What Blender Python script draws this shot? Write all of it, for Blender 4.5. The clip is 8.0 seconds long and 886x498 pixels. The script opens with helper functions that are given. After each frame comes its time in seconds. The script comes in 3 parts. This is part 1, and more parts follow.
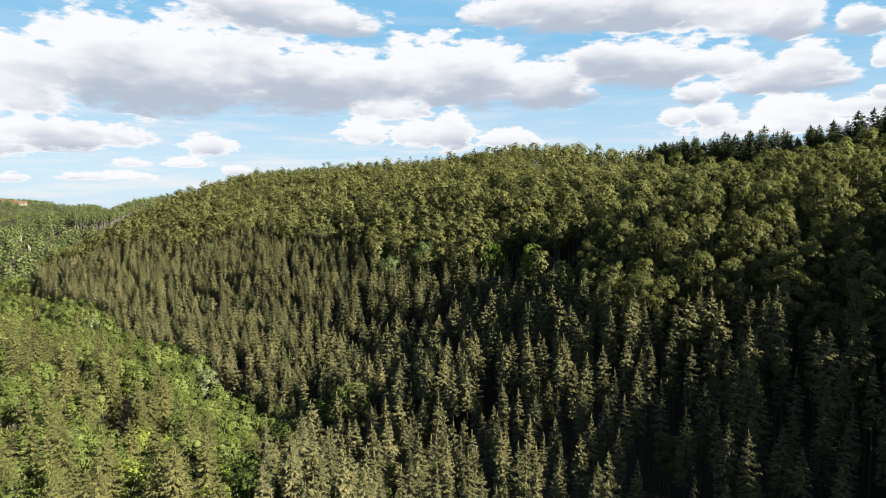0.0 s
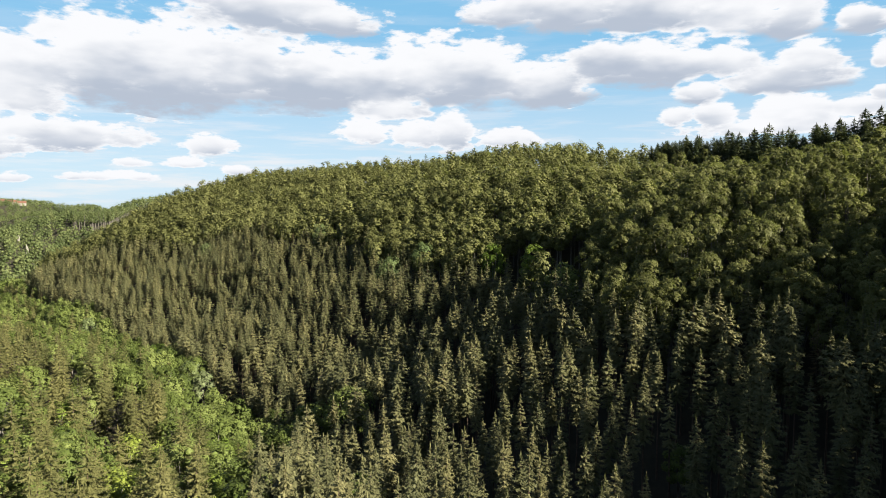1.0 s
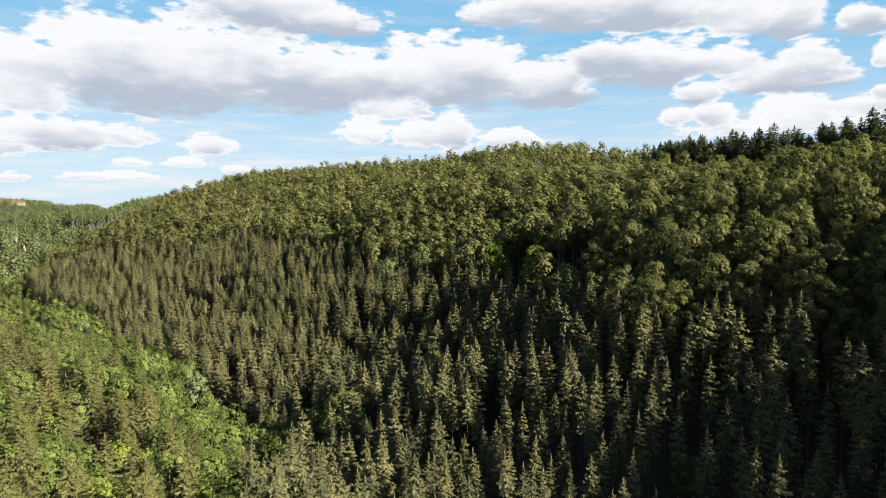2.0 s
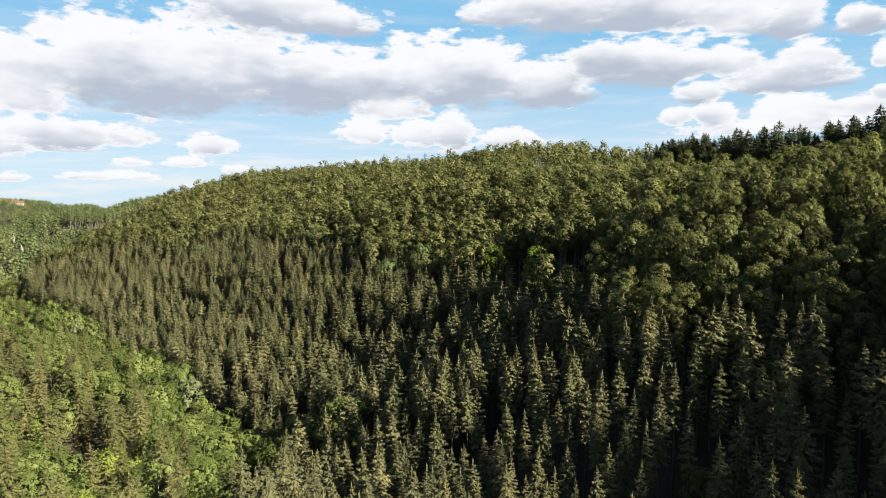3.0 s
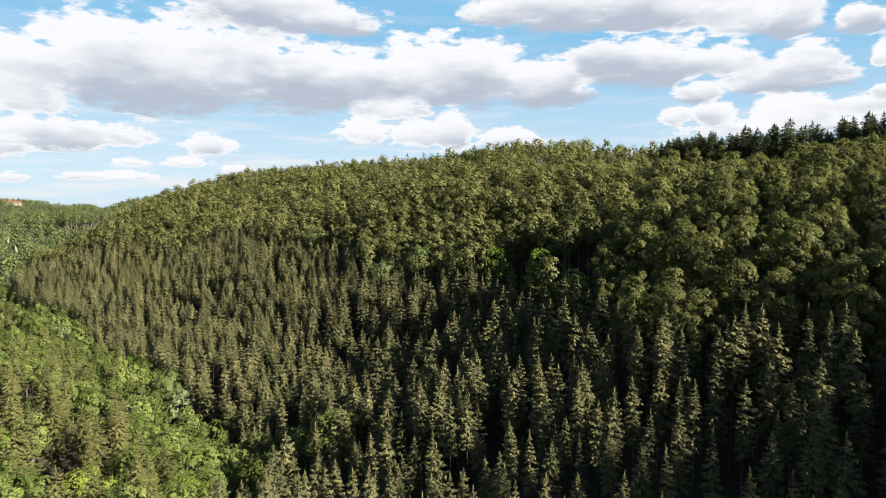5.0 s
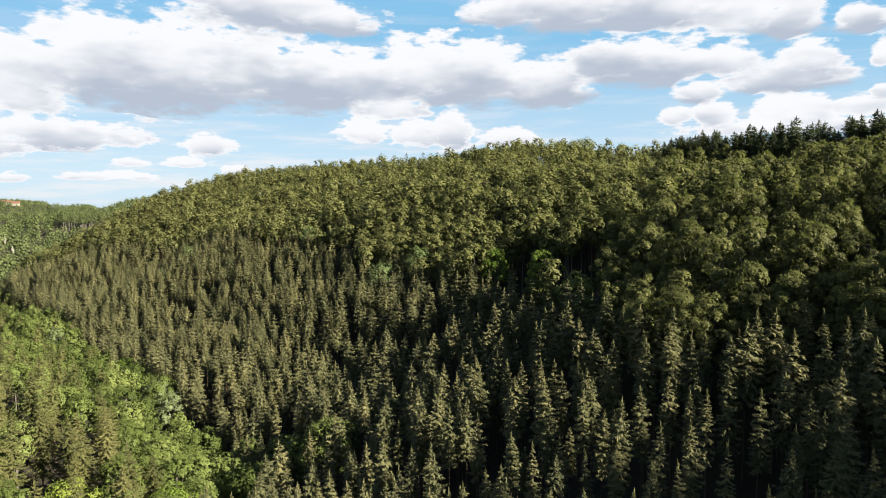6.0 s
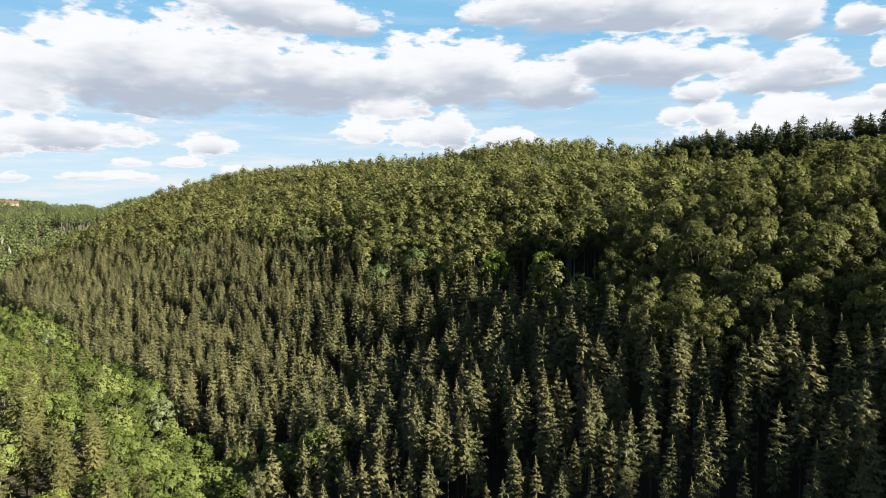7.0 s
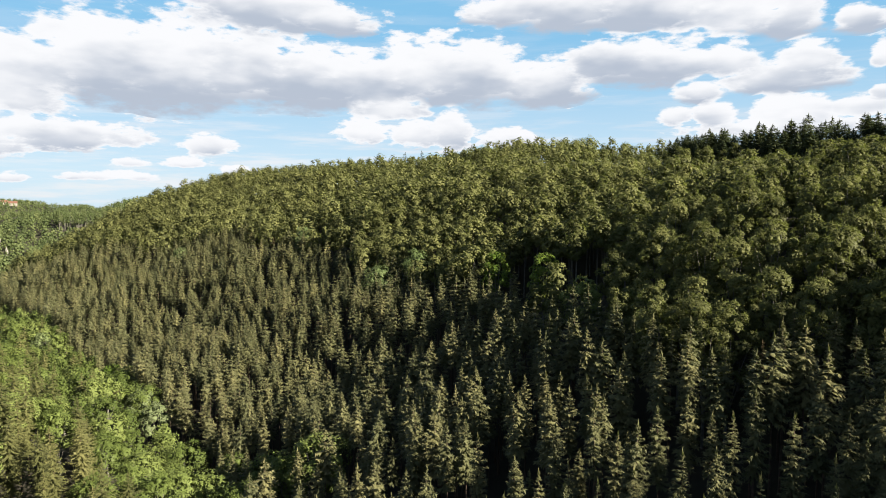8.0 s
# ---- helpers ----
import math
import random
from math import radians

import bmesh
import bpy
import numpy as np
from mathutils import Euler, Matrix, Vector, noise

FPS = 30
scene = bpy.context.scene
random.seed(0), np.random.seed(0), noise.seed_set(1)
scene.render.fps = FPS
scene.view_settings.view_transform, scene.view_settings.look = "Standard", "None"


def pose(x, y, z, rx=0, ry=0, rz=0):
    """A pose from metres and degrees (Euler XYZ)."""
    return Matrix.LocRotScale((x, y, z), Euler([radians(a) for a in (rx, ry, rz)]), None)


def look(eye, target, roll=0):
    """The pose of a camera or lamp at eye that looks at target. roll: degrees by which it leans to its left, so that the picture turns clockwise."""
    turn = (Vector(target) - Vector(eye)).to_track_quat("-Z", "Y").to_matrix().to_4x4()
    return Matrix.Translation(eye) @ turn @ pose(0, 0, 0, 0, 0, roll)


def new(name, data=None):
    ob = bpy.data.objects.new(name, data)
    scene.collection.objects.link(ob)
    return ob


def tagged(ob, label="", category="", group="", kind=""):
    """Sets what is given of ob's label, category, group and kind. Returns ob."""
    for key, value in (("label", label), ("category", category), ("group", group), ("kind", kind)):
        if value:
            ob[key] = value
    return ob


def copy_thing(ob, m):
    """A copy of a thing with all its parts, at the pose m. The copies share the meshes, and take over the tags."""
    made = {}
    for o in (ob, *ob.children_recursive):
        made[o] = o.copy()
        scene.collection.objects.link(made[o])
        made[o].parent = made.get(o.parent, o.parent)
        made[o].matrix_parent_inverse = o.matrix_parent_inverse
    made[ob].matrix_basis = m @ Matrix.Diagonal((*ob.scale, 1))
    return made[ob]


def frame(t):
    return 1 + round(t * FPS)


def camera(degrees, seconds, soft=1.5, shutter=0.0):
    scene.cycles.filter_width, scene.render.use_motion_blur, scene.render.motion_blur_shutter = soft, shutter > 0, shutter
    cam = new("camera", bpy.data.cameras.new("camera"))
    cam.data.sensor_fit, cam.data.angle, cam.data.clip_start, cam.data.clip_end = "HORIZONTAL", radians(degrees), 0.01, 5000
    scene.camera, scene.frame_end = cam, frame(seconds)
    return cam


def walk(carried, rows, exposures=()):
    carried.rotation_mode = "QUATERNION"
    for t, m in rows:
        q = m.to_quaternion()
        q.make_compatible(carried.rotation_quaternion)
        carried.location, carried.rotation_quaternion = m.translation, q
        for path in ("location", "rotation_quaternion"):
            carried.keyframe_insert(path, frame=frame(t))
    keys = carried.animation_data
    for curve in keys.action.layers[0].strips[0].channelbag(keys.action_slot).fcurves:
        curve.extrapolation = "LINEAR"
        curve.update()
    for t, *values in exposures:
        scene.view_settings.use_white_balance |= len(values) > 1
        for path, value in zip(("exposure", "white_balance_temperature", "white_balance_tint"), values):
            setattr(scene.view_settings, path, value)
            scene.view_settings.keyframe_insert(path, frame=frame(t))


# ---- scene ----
cam = camera(70.0, 8.0, 0.8)
METRES, EYE, TILT, LEAN, TURN = 40.0, 90.0, -4.0, 0.0, 0.0
SIDE = 0.7125  # sideways share of the path under this lens
ROWS = [
    (0.0, 0.0, 0.0, 0.0, 0.0, 0.0, -0.0),
    (0.5, 0.002, 0.0549, 0.0059, 0.0, -0.02, 0.01),
    (1.0, 0.004, 0.112, 0.0122, 0.01, -0.03, 0.01),
    (1.5, 0.0064, 0.1711, 0.0181, 0.01, -0.03, -0.0),
    (3.0, 0.0182, 0.3555, 0.0396, 0.01, -0.07, 0.02),
    (3.5, 0.022, 0.4179, 0.0466, 0.01, -0.08, 0.03),
    (4.0, 0.026, 0.4807, 0.0543, 0.0, -0.08, 0.03),
    (4.5, 0.0291, 0.5441, 0.0618, -0.01, -0.08, 0.03),
    (6.0, 0.0415, 0.7436, 0.0852, -0.05, -0.07, 0.07),
    (6.5, 0.0457, 0.8131, 0.0937, -0.05, -0.05, 0.07),
    (7.0, 0.0497, 0.8797, 0.1024, -0.05, -0.05, 0.06),
    (7.5, 0.0532, 0.9409, 0.1088, -0.07, -0.05, 0.05),
    (8.0, 0.0573, 0.9917, 0.1147, -0.08, -0.04, 0.03),
]
walk(cam, [(t, pose(0, 0, EYE, TILT, LEAN, TURN) @ pose(METRES * SIDE * x, METRES * y, METRES * SIDE * z, 90 + pitch * SIDE, roll, yaw * SIDE)) for t, x, y, z, yaw, pitch, roll in ROWS])

# ---- light: afternoon sun from behind and to the right, sky with drifting clouds ----
SUN_AZIMUTH, SUN_HEIGHT = 119.5, 24.0  # degrees clockwise from straight ahead; above the horizon
scene.view_settings.exposure = 2.15
sun = new("sun", bpy.data.lights.new("sun", "SUN"))
sun.data.energy, sun.data.angle, sun.data.color = 5.8, radians(0.5), (1.0, 0.92, 0.75)
sa, sh = radians(SUN_AZIMUTH), radians(SUN_HEIGHT)
sun.matrix_world = look((math.sin(sa) * math.cos(sh) * 100, math.cos(sa) * math.cos(sh) * 100, math.sin(sh) * 100 + 200), (0, 0, 200))

# clouds: azimuth, elevation, half width, half height, all in degrees
MAIN_BANK = [(-36.5, 8.7, 4.5, 2.5), (-32.4, 10.1, 4.8, 2.2), (-27.5, 11.3, 5.6, 3.5), (-22.6, 11.2, 5.5, 3.7), (-17.3, 11.1, 5.3, 3.0), (-12.1, 10.7, 5.1, 2.7), (-6.7, 10.7, 5.2, 2.5), (-1.2, 11.3, 5.2, 2.9), (3.3, 11.3, 4.7, 2.9), (8.8, 10.4, 4.2, 1.9), (-33.2, 8.1, 3.3, 1.4), (-4.7, 8.4, 3.3, 1.0)]
TOP_CLOUDS = [(-14.8, 16.4, 7.7, 2.1), (-9.1, 15.3, 3.0, 1.0), (5.8, 16.5, 3.8, 1.4), (10.7, 16.4, 5.6, 1.8), (17.7, 16.1, 6.2, 1.9), (24.2, 15.1, 5.0, 2.2), (28.3, 14.3, 2.4, 1.7), (14.6, 12.0, 3.6, 1.8), (19.2, 11.7, 4.8, 2.0), (23.9, 11.5, 2.5, 1.5), (21.9, 9.2, 2.1, 1.0), (27.6, 9.8, 4.8, 1.2), (29.5, 11.1, 2.3, 1.3), (32.9, 13.5, 1.6, 1.0), (34.3, 10.7, 0.7, 0.8), (34.4, 8.2, 0.7, 0.5)]
LOW_CLOUDS = [(-30.4, 5.3, 5.0, 1.1), (-33.7, 5.8, 2.2, 0.9), (-35.8, 4.6, 2.8, 1.2), (-6.8, 6.4, 2.6, 1.1), (-2.2, 6.2, 2.9, 1.2), (-20.4, 4.9, 2.2, 0.8), (-21.9, 3.5, 1.9, 0.5), (-26.0, 3.4, 1.4, 0.4), (-27.4, 2.3, 3.2, 0.4), (-17.9, 2.9, 1.4, 0.4), (-34.3, 2.0, 1.1, 0.4), (19.9, 7.3, 1.3, 0.8), (23.2, 7.3, 1.7, 1.0), (27.3, 7.5, 2.0, 1.1), (29.7, 7.3, 1.9, 1.0), (33.0, 7.2, 2.2, 0.8), (28.5, 6.2, 6.7, 0.8), (5.9, 5.9, 2.8, 0.9), (0.8, 6.4, 1.7, 1.9)]


class Nodes:
    """Short hand for building a node tree."""

    def __init__(self, tree):
        self.tree = tree

    def add(self, kind, **settings):
        node = self.tree.nodes.new(kind)
        for key, value in settings.items():
            setattr(node, key, value)
        return node

    def plug(self, value, socket):
        if isinstance(value, bpy.types.NodeSocket):
            self.tree.links.new(value, socket)
        elif value is not None:
            socket.default_value = value

    def math(self, op, a, b=None, c=None, clamp=False):
        node = self.add("ShaderNodeMath", operation=op, use_clamp=clamp)
        for value, socket in zip((a, b, c), node.inputs):
            self.plug(value, socket)
        return node.outputs[0]

    def vec(self, op, a, b=None, c=None):
        node = self.add("ShaderNodeVectorMath", operation=op)
        for value, socket in zip((a,) if op == "SCALE" else (a, b, c), node.inputs):
            self.plug(value, socket)
        if op == "SCALE":
            node.inputs["Scale"].default_value = b
        return node.outputs["Value"] if op in ("LENGTH", "DOT_PRODUCT") else node.outputs[0]

    def noise(self, vector, scale, detail=4.0, rough=0.55):
        node = self.add("ShaderNodeTexNoise")
        self.plug(vector, node.inputs["Vector"])
        node.inputs["Scale"].default_value, node.inputs["Detail"].default_value, node.inputs["Roughness"].default_value = scale, detail, rough
        return node.outputs["Fac"]

    def ramp(self, value, lo, hi, out_lo=0.0, out_hi=1.0):
        node = self.add("ShaderNodeMapRange", interpolation_type="SMOOTHSTEP")
        for v, socket in zip((value, lo, hi, out_lo, out_hi), node.inputs):
            self.plug(v, socket)
        return node.outputs[0]

    def mix(self, fac, a, b):
        node = self.add("ShaderNodeMix", data_type="RGBA")
        self.plug(fac, node.inputs[0])
        self.plug(a, node.inputs[6])
        self.plug(b, node.inputs[7])
        return node.outputs[2]


def build_sky():
    world = bpy.data.worlds.new("sky")
    scene.world = world
    world.use_nodes = True
    world.node_tree.nodes.clear()
    n = Nodes(world.node_tree)
    sky = n.add("ShaderNodeTexSky", sky_type="NISHITA", sun_disc=False, sun_elevation=radians(SUN_HEIGHT), sun_rotation=radians(SUN_AZIMUTH), altitude=300.0, ozone_density=2.5, dust_density=0.4)
    way = n.add("ShaderNodeTexCoord").outputs["Generated"]
    xyz = n.add("ShaderNodeSeparateXYZ")
    n.plug(way, xyz.inputs[0])
    azimuth = n.math("DEGREES", n.math("ARCTAN2", xyz.outputs[0], xyz.outputs[1]))
    height = n.math("DEGREES", n.math("ARCSINE", xyz.outputs[2]))
    place = n.add("ShaderNodeCombineXYZ")
    n.plug(azimuth, place.inputs[0])
    n.plug(height, place.inputs[1])
    flat = place.outputs[0]
    # billows: coarse swirls bend the outlines, finer ones fray them
    stretched = n.vec("MULTIPLY", flat, (0.8, 2.0, 1.0))
    coarse = n.noise(stretched, 0.13, 3.0)
    fine = n.noise(stretched, 0.42, 7.0, 0.55)
    dense, weight, lift = None, None, None
    for az, el, w, h in MAIN_BANK + TOP_CLOUDS + LOW_CLOUDS:
        bright = 0.3 if el < 9 or w < 1.5 else 0.0  # small low clouds are thin and pale
        el, h = el - 0.22 * h, 1.26 * h
        off = n.vec("MULTIPLY_ADD", flat, (1 / w, 1 / h, 0.0), (-az / w, -el / h, 0.0))
        flat_base = n.vec("MAXIMUM", off, n.vec("MULTIPLY", off, (-1.0, -1.8, 1.0)))  # flat below, domed above
        part_dense = n.math("SUBTRACT", 1.0, n.vec("LENGTH", flat_base))
        part_weight = n.math("MAXIMUM", n.math("ADD", part_dense, 0.35), 0.0)
        up = n.math("MULTIPLY", n.math("ADD", n.vec("DOT_PRODUCT", off, (0.0, 1.0 - bright, 0.0)), bright), part_weight)
        dense = part_dense if dense is None else n.math("SMOOTH_MAX", dense, part_dense, 0.14)
        weight = part_weight if weight is None else n.math("ADD", weight, part_weight)
        lift = up if lift is None else n.math("ADD", lift, up)
    # the rest of the sky, out of the view, carries scattered clouds of the same kind
    aside = n.ramp(n.math("ABSOLUTE", azimuth), 42.0, 55.0)
    above = n.ramp(height, 21.0, 27.0)
    elsewhere = n.math("MAXIMUM", aside, above)
    scattered = n.math("MULTIPLY_ADD", n.noise(way, 3.0, 3.0), 4.0, -2.5)
    dense = n.math("ADD", n.math("MULTIPLY", dense, n.math("SUBTRACT", 1.0, elsewhere)), n.math("MULTIPLY", scattered, elsewhere))
    rough = n.math("ADD", n.math("MULTIPLY_ADD", coarse, 1.1, -0.55), n.math("MULTIPLY_ADD", fine, 1.6, -0.8))
    crisp = n.noise(stretched, 1.15, 6.0, 0.6)
    body = n.math("ADD", n.math("ADD", dense, rough), n.math("MULTIPLY", n.math("SUBTRACT", crisp, 0.5), n.ramp(height, 9.5, 4.5, 0.65, 1.5)))
    mean_up = n.math("DIVIDE", lift, n.math("MAXIMUM", weight, 0.05))
    cover = n.ramp(body, n.ramp(mean_up, 0.0, -0.6, -0.22, -0.5), n.ramp(mean_up, 0.0, -0.6, 0.08, 0.3))
    # sunlit from above and the right: white heads, soft blue-grey hollows and bases
    swirl = n.math("ADD", n.math("MULTIPLY_ADD", coarse, 2.0, -1.0), n.math("MULTIPLY_ADD", fine, 0.5, -0.25))
    shade = n.math("ADD", n.math("MULTIPLY", mean_up, -0.9), swirl)
    shade = n.math("MULTIPLY", n.ramp(shade, -0.65, 0.35), n.math("MAXIMUM", n.ramp(body, -0.1, 0.5), n.ramp(mean_up, 0.05, -0.35)))
    cloud = n.mix(shade, (5.5, 5.55, 5.7, 1), (2.8, 3.15, 3.75, 1))
    # thin bright haze over the clear parts, paler towards the horizon, with faint streaks low down
    haze = n.mix(n.ramp(height, 1.0, 16.0), (3.7, 4.8, 5.65, 1), (1.5, 3.4, 5.1, 1))
    streaks = n.noise(n.vec("MULTIPLY", flat, (0.12, 1.1, 1.0)), 0.9, 5.0, 0.6)
    veil = n.math("MULTIPLY", n.ramp(streaks, 0.42, 0.68), n.ramp(height, 11.0, 2.5, 0.15, 0.95))
    haze = n.mix(veil, haze, (5.0, 5.15, 5.45, 1))
    clear = n.mix(n.math("MULTIPLY_ADD", elsewhere, -0.75, 0.88), n.vec("SCALE", sky.outputs[0], 0.6), haze)
    colour = n.mix(cover, clear, cloud)
    ground_side = n.ramp(height, -0.5, -3.0)
    back = n.add("ShaderNodeBackground")
    n.plug(n.mix(ground_side, colour, (0.6, 0.75, 0.4, 1)), back.inputs[0])
    back.inputs[1].default_value = 0.0395
    out = n.add("ShaderNodeOutputWorld")
    n.plug(back.outputs[0], out.inputs[0])


build_sky()


# ---- materials ----
def material(name):
    mat = bpy.data.materials.new(name)
    mat.use_nodes = True
    mat.node_tree.nodes.clear()
    n = Nodes(mat.node_tree)
    out = n.add("ShaderNodeOutputMaterial")
    return mat, n, out


def foliage(name, dark, mid, pale, through_share=0.22, gloss=0.1):
    """Leaves or needles: colour differs from tree to tree, from spray to spray and along each crown."""
    mat, n, out = material(name)
    geo = n.add("ShaderNodeNewGeometry")
    tint = n.add("ShaderNodeAttribute", attribute_name="tint").outputs["Fac"]
    own = n.math("FRACT", n.math("ADD", tint, n.add("ShaderNodeObjectInfo").outputs["Random"]))
    patch = n.noise(geo.outputs["Position"], 0.12, 3.0)
    spray = geo.outputs["Random Per Island"]
    blend = n.math("ADD", n.math("MULTIPLY", own, 0.85), n.math("MULTIPLY_ADD", patch, 0.5, -0.3))
    blend = n.math("ADD", blend, n.math("MULTIPLY", spray, 0.16), clamp=True)
    ramp = n.add("ShaderNodeValToRGB")
    ramp.color_ramp.elements[0].color = (*dark, 1)
    ramp.color_ramp.elements[1].color = (*pale, 1)
    middle = ramp.color_ramp.elements.new(0.5)
    middle.color = (*mid, 1)
    n.plug(blend, ramp.inputs[0])
    colour = ramp.outputs[0]
    leaf = n.add("ShaderNodeBsdfPrincipled")
    n.plug(colour, leaf.inputs["Base Color"])
    leaf.inputs["Roughness"].default_value = 0.55
    leaf.inputs["Specular IOR Level"].default_value = gloss
    shine = n.add("ShaderNodeBsdfTranslucent")
    n.plug(n.mix(0.5, colour, (0.16, 0.20, 0.03, 1)), shine.inputs[0])
    both = n.add("ShaderNodeMixShader")
    both.inputs[0].default_value = through_share
    n.plug(leaf.outputs[0], both.inputs[1])
    n.plug(shine.outputs[0], both.inputs[2])
    n.plug(both.outputs[0], out.inputs[0])
    return mat


def rough_surface(name, a, b, scale, rough=0.9, bump=0.4, fine=8.0):
    mat, n, out = material(name)
    at = n.add("ShaderNodeNewGeometry").outputs["Position"]
    coarse, grain = n.noise(at, scale, 4.0), n.noise(at, scale * fine, 5.0, 0.65)
    mixed = n.math("ADD", n.math("MULTIPLY", coarse, 0.6), n.math("MULTIPLY", grain, 0.4))
    shader = n.add("ShaderNodeBsdfPrincipled")
    n.plug(n.mix(n.ramp(mixed, 0.3, 0.7), (*a, 1), (*b, 1)), shader.inputs["Base Color"])
    shader.inputs["Roughness"].default_value = rough
    shader.inputs["Specular IOR Level"].default_value = 0.2
    relief = n.add("ShaderNodeBump")
    relief.inputs["Strength"].default_value = bump
    n.plug(grain, relief.inputs["Height"])
    n.plug(relief.outputs[0], shader.inputs["Normal"])
    n.plug(shader.outputs[0], out.inputs[0])
    return mat


NEEDLES = foliage("spruce_needles", (0.058, 0.061, 0.030), (0.094, 0.093, 0.044), (0.126, 0.116, 0.054), 0.18)
# spruce needles for the skyline, with the shade of their unlit side in the colour
SHADED_NEEDLES = foliage("shaded_spruce_needles", (0.023, 0.031, 0.015), (0.037, 0.046, 0.021), (0.056, 0.061, 0.025), 0.10)
DRY_NEEDLES = foliage("dry_needles", (0.044, 0.031, 0.018), (0.068, 0.050, 0.026), (0.089, 0.068, 0.037), 0.1)
OLIVE_NEEDLES = foliage("olive_needles", (0.052, 0.055, 0.021), (0.083, 0.083, 0.031), (0.108, 0.102, 0.041), 0.2)
BEECH_LEAVES = foliage("beech_leaves", (0.056, 0.059, 0.022), (0.096, 0.100, 0.037), (0.127, 0.128, 0.048), 0.36)
MAPLE_LEAVES = foliage("maple_leaves", (0.039, 0.054, 0.013), (0.076, 0.098, 0.025), (0.124, 0.147, 0.045), 0.25)
BRIGHT_LEAVES = foliage("bright_leaves", (0.066, 0.104, 0.016), (0.108, 0.146, 0.026), (0.158, 0.182, 0.035), 0.3)
PALE_LEAVES = foliage("whitebeam_leaves", (0.059, 0.083, 0.030), (0.094, 0.118, 0.048), (0.142, 0.166, 0.083), 0.25)
FAR_LEAVES = foliage("far_leaves", (0.030, 0.041, 0.015), (0.056, 0.071, 0.026), (0.086, 0.098, 0.039), 0.15)
SPRUCE_BARK = rough_surface("spruce_bark", (0.045, 0.032, 0.024), (0.10, 0.07, 0.05), 2.5)
BEECH_BARK = rough_surface("beech_bark", (0.06, 0.055, 0.048), (0.13, 0.12, 0.105), 2.0)
# floor colour is darker than real litter, so gaps between trees read as shade
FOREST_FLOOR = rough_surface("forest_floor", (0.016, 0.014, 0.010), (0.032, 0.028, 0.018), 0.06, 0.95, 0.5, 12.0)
LIMESTONE = rough_surface("limestone", (0.09, 0.086, 0.076), (0.17, 0.16, 0.14), 0.2, 0.9, 0.6)
ROOF_TILES = rough_surface("red_roof_tiles", (0.070, 0.036, 0.026), (0.105, 0.054, 0.036), 0.4, 0.8, 0.3)
PLASTER = rough_surface("pale_plaster", (0.13, 0.115, 0.10), (0.19, 0.17, 0.15), 0.4, 0.9, 0.2)
WINDOW_GLASS = rough_surface("dark_window_glass", (0.02, 0.025, 0.03), (0.04, 0.045, 0.05), 1.0, 0.15, 0.0)

# ---- the lie of the land: metres across the valley (d) and along it (s) ----
ACROSS = [(-400, 75), (-100, 55), (0, 38), (20, 32), (44, 25), (62, 18), (75, 9), (86, 4), (92, 7), (104, 15), (136, 25), (178, 39), (230, 66), (279, 86), (302, 92), (343, 105), (400, 109), (600, 116), (1000, 118)]
# below s = 0 an unseen rise is added to shade the front spruces
NEAR_END = [(-300, 62), (-120, 70), (-66, 62), (-40, 43), (-8, 22), (0, 20), (70, 16), (160, 0), (900, 0)]
FAR_END = [(0, 0), (425, 0), (500, 5), (560, 9), (605, 9), (650, -5), (760, -85), (3000, -600)]


def blend_curve(x, points):
    xs, ys = [p[0] for p in points], [p[1] for p in points]
    return (np.interp(x - 8, xs, ys) + 2 * np.interp(x, xs, ys) + np.interp(x + 8, xs, ys)) / 4


def ease(x, a, b):
    t = np.clip((x - a) / (b - a), 0, 1)
    return t * t * (3 - 2 * t)


def bump(x, y, cx, cy, rx, ry):
    return np.exp(-(((x - cx) / rx) ** 2) - ((y - cy) / ry) ** 2)


def valley(x, y):
    return 0.73 * x + 0.68 * y, -0.68 * x + 0.73 * y


def ripple(x, y):
    return 1.6 * np.sin(x * 0.043 + 1.3 * np.sin(y * 0.021)) + 1.4 * np.sin(y * 0.051 + 1.7 * np.sin(x * 0.017) + 2.0)


